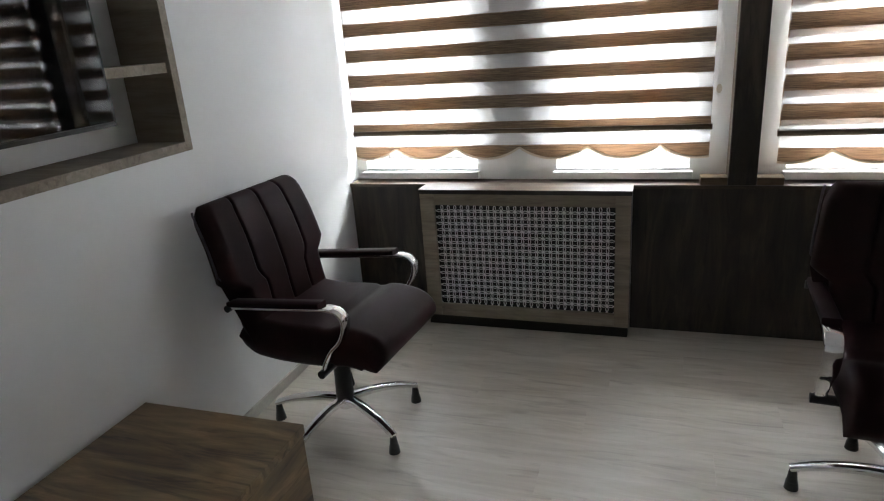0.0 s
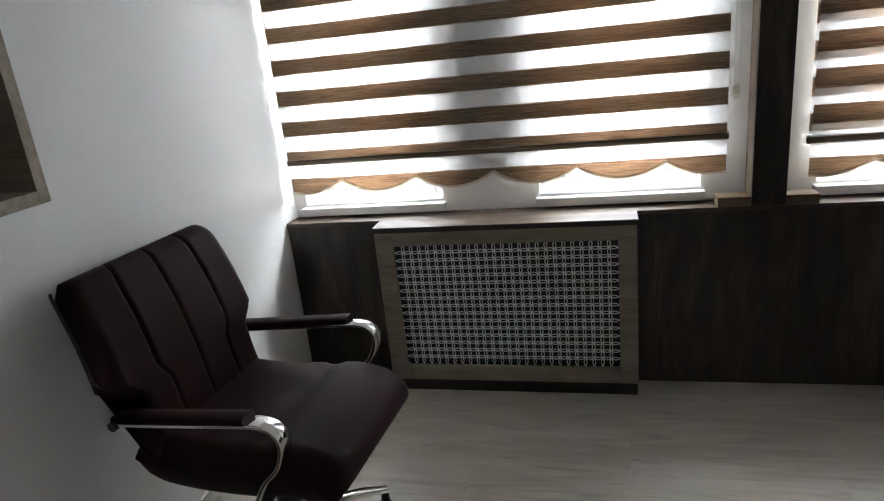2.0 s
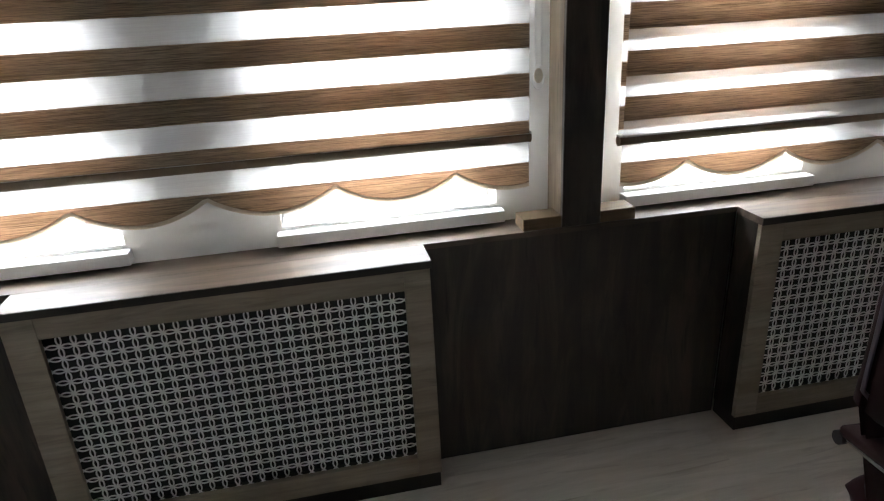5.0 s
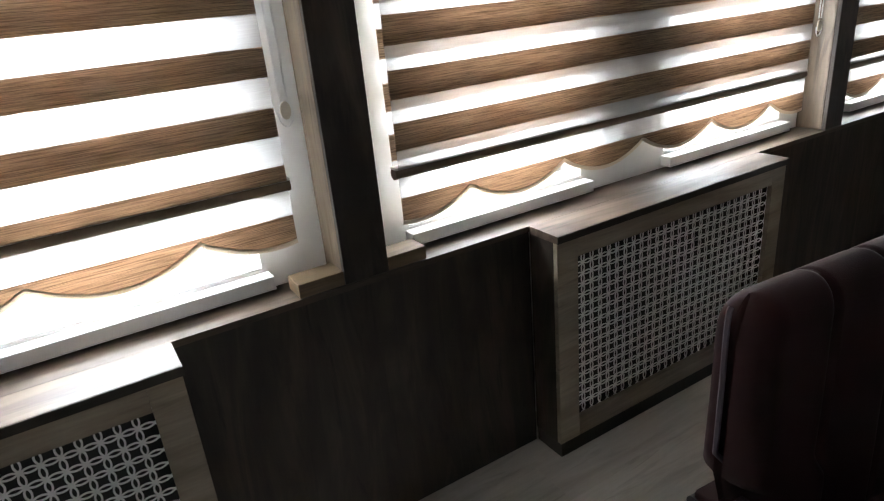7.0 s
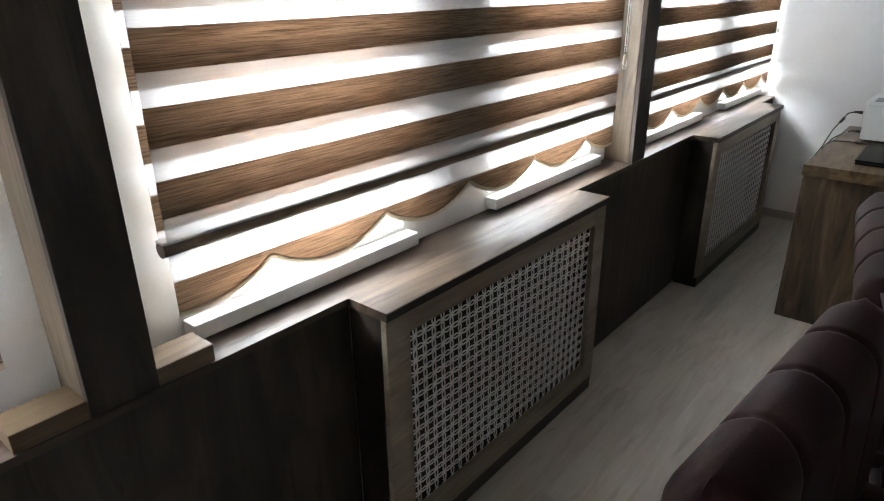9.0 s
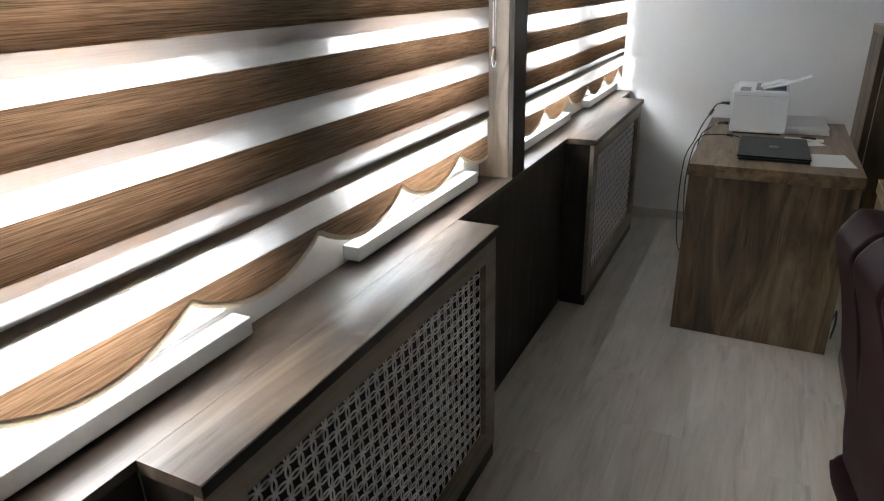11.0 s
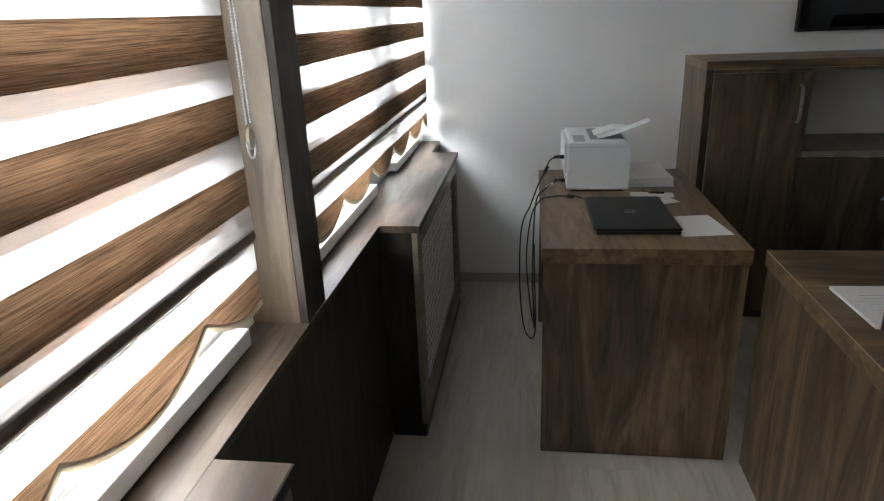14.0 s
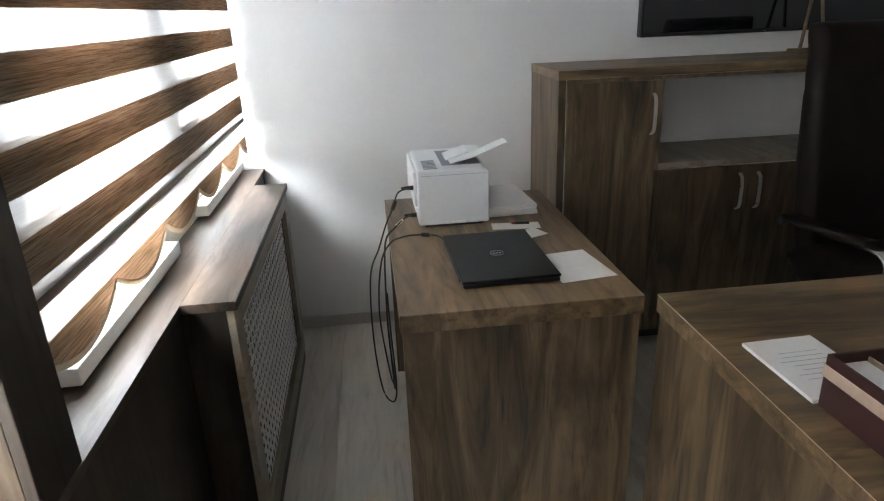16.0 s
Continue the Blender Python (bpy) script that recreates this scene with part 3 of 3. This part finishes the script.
        cyl(bm, (-0.262, y - 0.034 * sgn, 0.612), (-0.262, y + 0.03 * sgn, 0.612), 0.014)
        part("pivot", raised(bm, lift), M_BLACK, arm, "round black pivot", True)
        bm = bmesh.new()
        cyl(bm, (0.130, y - 0.16 * sgn, 0.385), (0.130, y + 0.028 * sgn, 0.385), 0.016)
        part("pivot", raised(bm, lift), M_BLACK, arm, "round black pivot", True)
    return c


office_chair((-1.178, 2.215, 0), -4.6, "burgundy leather office chair with chrome arms beside the white wall", 1.0, 43, M_LEATHER)
office_chair((0.897, 2.15, 0), -95, "burgundy leather office chair with its back to the windows", 0.995, 175, M_LEATHER, False, 0.15, 0.06)
office_chair((1.625, 2.065, 0), -81, "burgundy leather office chair standing before the large desk", 1.0, 20, M_LEATHER, False, 0.8)
office_chair((3.74, 1.05, 0), 180, "tall dark brown leather executive chair behind the large desk", 1.31, 10, M_LEATHER2, True, 1.0, 0.03)

# ---- low table by the wall ----
c = thing("low_table", (-1.28, 1.16, 0), "brown oak laminate low table beside the white wall", "low table")
part("tabletop", boxes((-0.32, 0.315, -0.40, 0.405, 0.415, 0.45), bevel=0.0015), M_OAKX, c)
part("side_panel", boxes((0.27, 0.310, -0.395, 0.40, 0, 0.414), bevel=0.001), M_OAKY, c)
part("side_panel", boxes((-0.315, -0.28, -0.395, 0.40, 0, 0.414), bevel=0.001), M_OAKY, c)
part("back_panel", boxes((-0.279, 0.269, 0.365, 0.40, 0.0, 0.414), bevel=0.001), M_OAKX, c)

# ---- recess in the west wall ----
lining = tagged(new("recess_lining"), "greige oak lining of the wall recess", "", "", "structure")
for y0, y1, z0, z1 in ((NY0 - LT, NY0, NZ0 - LT, NZ1 + LT), (NY1, NY1 + LT, NZ0 - LT, NZ1 + LT), (NY0, NY1, NZ0 - LT, NZ0), (NY0, NY1, NZ1, NZ1 + LT)):
    part("board", boxes((XW - ND, XW + 0.006, y0, y1, z0, z1), bevel=0.001), M_FRAME, lining)
struct("recess_shelf", boxes((XW - ND, XW - 0.012, 1.72, NY1, 1.540, 1.576), bevel=0.001), M_FRAME, "greige oak shelf in the wall recess")


def television(place, w, h, turn, label):
    c = thing("television", place, label, "television", "", turn)
    part("cabinet", boxes((-0.045, -0.006, -w / 2, w / 2, -h / 2, h / 2), bevel=0.006), M_BLACK, c)
    part("screen", boxes((-0.0055, -0.002, -w / 2 + 0.008, w / 2 - 0.008, -h / 2 + 0.016, h / 2 - 0.008), bevel=0.0008), M_SCREEN, c, "glossy black screen, switched off")
    part("bezel", boxes((-0.0055, 0.0, -w / 2, -w / 2 + 0.007, -h / 2, h / 2), (-0.0055, 0.0, w / 2 - 0.007, w / 2, -h / 2, h / 2),
                        (-0.0055, 0.0, -w / 2 + 0.0075, w / 2 - 0.0075, -h / 2, -h / 2 + 0.014), (-0.0055, 0.0, -w / 2 + 0.0075, w / 2 - 0.0075, h / 2 - 0.007, h / 2), bevel=0.0008), M_BLACK, c)
    part("indicator", boxes((0.0, 0.001, -0.004, 0.004, -h / 2 + 0.004, -h / 2 + 0.008)), M_STEEL, c)
    part("wall_mount", boxes((-0.075, -0.046, -0.15, 0.15, -0.12, 0.12), bevel=0.003), M_BLACK, c)
    return c


tv1 = television((XW + 0.03, 1.145, 1.73), 1.16, 0.67, 0, "large black flat television hung in the wall recess")
tv2 = television((XE - 0.045, 1.10, 1.625), 1.16, 0.67, 180, "large black flat television on the white wall")

# ---- side desk ----
c = thing("side_desk", (3.245, 2.24, 0), "brown oak laminate side desk with a panel end", "desk")
part("desktop", boxes((0, 1.04, 0, 0.615, 0.701, 0.75), bevel=0.0015), M_OAKX, c)
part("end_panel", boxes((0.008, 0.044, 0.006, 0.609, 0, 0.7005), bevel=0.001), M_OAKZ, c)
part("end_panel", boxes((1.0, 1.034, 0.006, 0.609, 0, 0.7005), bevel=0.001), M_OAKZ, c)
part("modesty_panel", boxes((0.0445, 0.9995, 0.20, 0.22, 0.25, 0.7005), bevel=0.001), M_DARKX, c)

# ---- main desk ----
c = thing("main_desk", (2.45, 2.205, 0), "large brown oak laminate desk with thick edges", "desk")
part("desktop", boxes((0, 0.80, -1.75, 0, 0.701, 0.75), bevel=0.0015), M_OAKY, c)
part("edge_band", boxes((-0.0012, 0, -1.748, -0.002, 0.7475, 0.7492)), M_BEIGE, c, "thin pale edge line")
part("edge_band", boxes((0.002, 0.798, 0, 0.0012, 0.7475, 0.7492)), M_BEIGE, c, "thin pale edge line")
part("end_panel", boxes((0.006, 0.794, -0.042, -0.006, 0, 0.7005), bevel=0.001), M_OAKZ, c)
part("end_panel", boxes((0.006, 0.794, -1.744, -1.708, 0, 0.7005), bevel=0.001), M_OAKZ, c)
part("modesty_panel", boxes((0.12, 0.14, -1.707, -0.043, 0.1, 0.7005), bevel=0.001), M_OAKY, c)

# ---- laptop ----
c = thing("laptop", (3.56, 2.553, 0.75), "closed black laptop lying on the side desk", "laptop", "", 1)
part("base", boxes((-0.19, 0.19, -0.131, 0.131, 0.002, 0.013), bevel=0.004), M_BLACK, c)
part("lid", boxes((-0.192, 0.192, -0.133, 0.133, 0.0145, 0.0225), bevel=0.0035), M_LAP, c)
part("hinge", boxes((-0.15, 0.15, 0.1325, 0.1365, 0.006, 0.016), bevel=0.001), M_BLACK, c)
bm = bmesh.new()
sweep(bm, [Vector((0.019 * math.cos(2 * math.pi * k / 32), 0.019 * math.sin(2 * math.pi * k / 32), 0.0228)) for k in range(33)], 0.0016, 0.0006, side=(0, 0, 1))
for k in (-1, 0, 1):
    box(bm, -0.003, 0.003, k * 0.0085 - 0.0025, k * 0.0085 + 0.0025, 0.0225, 0.0230)
part("emblem", bm, M_STEEL, c, "round silver emblem")

# ---- printer ----
c = thing("printer", (3.90, 2.51, 0.75), "small white laser printer with raised paper guide on the side desk", "printer")
prof = [(0.0, 0.008), (0.0, 0.185), (0.02, 0.196), (0.235, 0.196), (0.240, 0.19), (0.240, 0.008)]
bm = bmesh.new()
bottoms = [bm.verts.new((0.0, y, z)) for y, z in prof]
tops = [bm.verts.new((0.355, y, z)) for y, z in prof]
bm.faces.new(bottoms)
bm.faces.new(tops[::-1])
for i in range(len(prof)):
    bm.faces.new((bottoms[i], tops[i], tops[(i + 1) % 6], bottoms[(i + 1) % 6]))
bmesh.ops.bevel(bm, geom=list(bm.edges), offset=0.006, segments=2, profile=0.5, affect="EDGES")
part("body", bm, M_PRINTER, c)
part("lid_seam", boxes((-0.0006, 0.003, 0.012, 0.232, 0.1775, 0.1785)), M_INK, c)
part("output_tray", boxes((0.06, 0.30, 0.02, 0.15, 0.1965, 0.1985), bevel=0.0008), M_INK, c, "grey paper recess")
for k in range(7):
    part("vent_slot", boxes((0.02 + 0.02 * k, 0.032 + 0.02 * k, 0.17, 0.215, 0.1962, 0.1968)), M_INK, c)
bm = bmesh.new()
sweep(bm, [Vector((0.10, 0.12, 0.200)), Vector((0.10, 0.03, 0.222)), Vector((0.10, -0.075, 0.262))], 0.075, 0.004, side=(1, 0, 0))
part("paper_guide", bm, M_PRINTER, c, "raised white paper guide")
bm = bmesh.new()
sweep(bm, [Vector((0.18, 0.13, 0.2005)), Vector((0.18, 0.05, 0.226)), Vector((0.18, 0.0, 0.222))], 0.12, 0.003, side=(1, 0, 0))
part("output_cover", bm, M_PRINTER, c)
part("rear_flap", boxes((0.02, 0.335, 0.2405, 0.252, 0.07, 0.19), bevel=0.003), M_PRINTER, c)
part("recess_grip", boxes((-0.0008, 0.002, 0.08, 0.15, 0.012, 0.02), bevel=0.0003), M_GRILLE, c)
part("foot", boxes((0.01, 0.34, 0.02, 0.22, 0.0, 0.0078)), M_BLACK, c)


def sheet(name, place, turn, w, d, label, cat="paper", n=1, lines=0):
    c = thing(name, place, label, cat, "", turn)
    z = 0.0
    for k in range(n):
        th = 0.0008 if n == 1 else 0.006
        bm = bmesh.new()
        q = random.uniform(-0.006, 0.006) if n > 1 else 0
        box(bm, -w / 2 + q, w / 2 + q, -d / 2 - q, d / 2 - q, z, z + th)
        part("sheet", bm, M_PAPER, c)
        z += th + 0.0002
    for k in range(lines):
        x = w * 0.22 - k * 0.016
        part("writing_line", boxes((x, x + 0.0011, -d * 0.3, d * (0.12 + 0.25 * random.random()), z, z + 0.0002)), M_INK, c)
    return c


sheet("paper_sheet", (3.475, 2.352, 0.7502), 8, 0.21, 0.16, "blank white sheet of paper beside the laptop")
sheet("paper_stack", (4.11, 2.43, 0.7502), 3, 0.29, 0.19, "stack of white printer paper beside the printer", "paper stack", 6)
sheet("paper_note", (3.855, 2.43, 0.7502), -6, 0.065, 0.16, "small white paper slip under a red pen")
sheet("paper_note", (3.77, 2.40, 0.7502), 25, 0.075, 0.085, "torn white note on the side desk")
c = thing("pen", (3.865, 2.41, 0.7512), "short red and black pen lying on a paper slip", "pen", "", 82)
bm = bmesh.new()
cyl(bm, (-0.028, 0, 0.0045), (0.02, 0, 0.0045), 0.0042, seg=10)
part("barrel", bm, M_BLACK, c)
bm = bmesh.new()
cyl(bm, (0.0201, 0, 0.0045), (0.032, 0, 0.0045), 0.0042, 0.003, seg=10)
part("cap", bm, M_RED, c, "red cap")

sheet("writing_pad", (2.855, 2.07, 0.7502), 2, 0.215, 0.155, "white writing pad with rows of handwriting on the large desk", "writing pad", 2, 7)

# ---- tissue box ----
c = thing("desk_box", (2.605, 2.08, 0.75), "dark maroon card box with a beige band, open top", "box", "", 2)
L, W, H = 0.28, 0.30, 0.105
part("body", boxes((-L / 2, L / 2, W / 2 - 0.006 - 0.1, W / 2 - 0.1, 0.001, H), (-L / 2, L / 2, -W / 2, -W / 2 + 0.006, 0.001, H), (-L / 2, -L / 2 + 0.006, -W / 2 + 0.0061, W / 2 - 0.1061, 0.001, H),
                   (L / 2 - 0.006, L / 2, -W / 2 + 0.0061, W / 2 - 0.1061, 0.001, H), (-L / 2 + 0.0061, L / 2 - 0.0061, -W / 2 + 0.0061, W / 2 - 0.1061, 0.001, 0.02), bevel=0.0012), M_BOX, c)
part("band", boxes((-L / 2 - 0.0015, L / 2 + 0.0015, W / 2 - 0.0999, W / 2 - 0.0985, 0.062, 0.085), (L / 2 + 0.0001, L / 2 + 0.0015, -W / 2, W / 2 - 0.1, 0.062, 0.085),
                   (-L / 2 - 0.0015, -L / 2 - 0.0001, -W / 2, W / 2 - 0.1, 0.062, 0.085)), M_BEIGE, c, "beige band")
part("divider", boxes((-L / 2 + 0.0065, L / 2 - 0.0065, -0.03, -0.026, 0.021, H - 0.012)), M_BEIGE, c)
part("card", boxes((-L / 2 + 0.01, L / 2 - 0.01, -0.02, 0.035, H - 0.02, H - 0.017)), M_PAPER, c, "white cards inside")

# ---- wall cabinet ----
CX = 4.325
c = thing("wall_cabinet", (CX, 0.3, 0), "low dark oak wall cabinet with doors and an open shelf", "cabinet")
D = XE - CX - 0.001
Y0, Y1 = -1.0, 1.855
# window-side end gets a paler oak, its light put into the colour
part("side_panel", boxes((-0.002, D, Y1 - 0.03, Y1, 0, 1.165), bevel=0.001), M_PALEZ, c, "oak side panel, coloured paler as the lit side")
part("side_panel", boxes((-0.002, D, Y0, Y0 + 0.03, 0, 1.165), bevel=0.001), M_OAKZ, c)
part("top_board", boxes((-0.004, D, Y0, Y1 + 0.002, 1.166, 1.2), bevel=0.001), M_OAKY, c, "brown oak top board")
part("back_panel", boxes((D - 0.012, D, Y0 + 0.031, Y1 - 0.031, 0.0, 1.165)), M_WALL, c, "pale back panel")
part("partition", boxes((0.0, D - 0.013, 1.425, 1.447, 0.06, 1.165), bevel=0.001), M_OAKZ, c)
part("shelf", boxes((0.0, D - 0.013, -0.30, 1.4245, 0.79, 0.812), bevel=0.001), M_FRAME, c, "greige oak shelf")
part("top_rail", boxes((-0.016, -0.001, Y0 + 0.031, Y1 - 0.031, 1.1515, 1.1655), bevel=0.0005), M_DOOR, c)
part("plinth", boxes((0.03, 0.05, Y0 + 0.031, Y1 - 0.031, 0, 0.06)), M_EDGE, c)
part("bottom_board", boxes((0.0, D - 0.013, Y0 + 0.031, Y1 - 0.031, 0.0605, 0.078)), M_OAKY, c)


def door(y0, y1, z0, z1, hy, hz0, hz1):
    d = part("door", boxes((-0.019, -0.001, y0, y1, z0, z1), bevel=0.001), M_DOOR, c, "dark oak door")
    bm = bmesh.new()
    sweep(bm, smooth_path([(-0.02, hy, hz0), (-0.042, hy, hz0 + 0.02), (-0.046, hy, (hz0 + hz1) / 2), (-0.042, hy, hz1 - 0.02), (-0.02, hy, hz1)], 5), 0.014, 0.006, side=(0, 1, 0))
    part("handle", bm, M_STEEL, d, "brushed steel bow handle", True)


door(1.45, 1.822, 0.06, 1.15, 1.475, 0.94, 1.10)
door(1.035, 1.446, 0.06, 0.786, 1.075, 0.60, 0.755)
door(0.62, 1.031, 0.06, 0.786, 0.995, 0.60, 0.755)
door(0.205, 0.616, 0.06, 0.786, 0.245, 0.60, 0.755)
door(-0.30, 0.201, 0.06, 0.786, 0.165, 0.60, 0.755)
door(-0.968, -0.304, 0.06, 1.15, -0.33, 0.94, 1.10)

# small easel on the cabinet
c = thing("display_easel", (4.56, 0.96, 1.2), "small brown wooden easel with a white card", "ornament", "", 180)
part("base", boxes((-0.04, 0.05, -0.09, 0.09, 0, 0.022), bevel=0.002), M_PALEX, c)
for s in (-1, 1):
    bm = bmesh.new()
    sweep(bm, [Vector((0, s * 0.055, 0.022)), Vector((-0.02, s * 0.012, 0.30))], 0.012, 0.012, side=(0, 1, 0))
    part("leg", bm, M_PALEX, c)
bm = bmesh.new()
sweep(bm, [Vector((0.02, 0.045, 0.023)), Vector((0.012, 0.045, 0.085))], 0.075, 0.003, side=(0, 1, 0))
card = part("card", bm, M_PAPER, c, "white card with a small mark")
part("mark", boxes((0.0195, 0.0215, 0.03, 0.055, 0.04, 0.044), (0.0185, 0.0205, 0.035, 0.04, 0.045, 0.06)), M_INK, c)


# ---- cables ----
def cable(name, pts, r, label):
    bm = bmesh.new()
    sweep(bm, smooth_path(pts, 8), r, 0, seg=8)
    return tagged(new(name, mesh_of(name, bm, M_BLACK, True)), label, "cable", "desk cables")


cable("power_cable", [(3.93, 2.772, 0.79), (3.89, 2.80, 0.792), (3.85, 2.835, 0.775), (3.835, 2.868, 0.735), (3.83, 2.878, 0.6), (3.82, 2.88, 0.40), (3.83, 2.872, 0.24), (3.85, 2.872, 0.17), (3.88, 2.875, 0.24), (3.90, 2.878, 0.36)], 0.003, "black power cable hanging behind the side desk")
cable("data_cable", [(3.93, 2.772, 0.885), (3.88, 2.815, 0.885), (3.84, 2.835, 0.85), (3.82, 2.862, 0.80), (3.82, 2.891, 0.719), (3.82, 2.926, 0.62), (3.82, 2.932, 0.39), (3.82, 2.914, 0.19), (3.82, 2.88, 0.135), (3.82, 2.866, 0.20), (3.83, 2.872, 0.40), (3.84, 2.875, 0.55)], 0.0028, "black data cable hanging in a loop from the printer")
cable("laptop_cable", [(3.745, 2.68, 0.757), (3.80, 2.705, 0.756), (3.82, 2.76, 0.756), (3.81, 2.81, 0.756), (3.76, 2.856, 0.754), (3.76, 2.89, 0.68), (3.77, 2.905, 0.5), (3.78, 2.885, 0.28), (3.80, 2.875, 0.22)], 0.0028, "black laptop lead hanging over the desk edge")
c = tagged(new("cable_ferrite", mesh_of("cable_ferrite", cyl(bmesh.new(), (3.806, 2.725, 0.7575), (3.816, 2.75, 0.7575), 0.007, seg=12), M_BLACK, True)), "black ferrite bead on the laptop lead", "cable bead", "desk cables")
tagged(new("cable_ferrite", mesh_of("cable_ferrite", cyl(bmesh.new(), (3.853, 2.827, 0.864), (3.836, 2.839, 0.842), 0.007, seg=12), M_BLACK, True)), "black ferrite bead on the printer's data cable", "cable bead", "desk cables")
tagged(new("cable_label", mesh_of("cable_label", cyl(bmesh.new(), (3.883, 2.806, 0.790), (3.858, 2.829, 0.780), 0.0042, seg=12), M_PAPER, True)), "white paper label wrapped round the power cable", "cable label", "desk cables")
cable("floor_cable", [(3.40, 2.218, 0.006), (3.36, 2.222, 0.05), (3.33, 2.2225, 0.11), (3.37, 2.222, 0.15), (3.42, 2.222, 0.09), (3.50, 2.2225, 0.006)], 0.004, "loop of black cable between the desks")
for q in ((3.93, 2.775, 0.79), (3.93, 2.78, 0.885)):
    bm = bmesh.new()
    cyl(bm, (q[0], q[1] - 0.02, q[2]), (q[0], q[1] + 0.022, q[2]), 0.0085, 0.005, 12)
    tagged(new("cable_plug", mesh_of("cable_plug", bm, M_BLACK, True)), "black plug in the printer's back", "cable plug", "desk cables")

# ---- floor ----
struct("floor_base", boxes((XW - 0.35, XE + 0.2, YS - 0.2, YN + 0.32, -0.12, -0.0095)), M_EDGE, "screed under the laminate")
floor = tagged(new("floor"), "pale grey oak laminate plank floor", "", "", "structure")
PW, PL = 0.192, 1.285
plank_mesh = mesh_of("plank", boxes((0.0001, PL - 0.0001, 0.0001, PW - 0.0001, -0.009, 0.0), bevel=0.0004), M_FLOOR)
y = YS
while y < YN - 0.01:
    x = XW - random.random() * PL
    while x < XE:
        x0, x1, y1 = max(x, XW), min(x + PL, XE), min(y + PW, YN)
        whole = x0 == x and x1 == x + PL and y1 == y + PW
        if x1 - x0 > 0.02:
            me = plank_mesh if whole else mesh_of("plank", boxes((0.0001, x1 - x0 - 0.0001, 0.0001, y1 - y - 0.0001, -0.009, 0.0), bevel=0.0004), M_FLOOR)
            p = new("plank", me)
            p.parent, p.location = floor, (x0, y, 0)
        x += PL
    y += PW
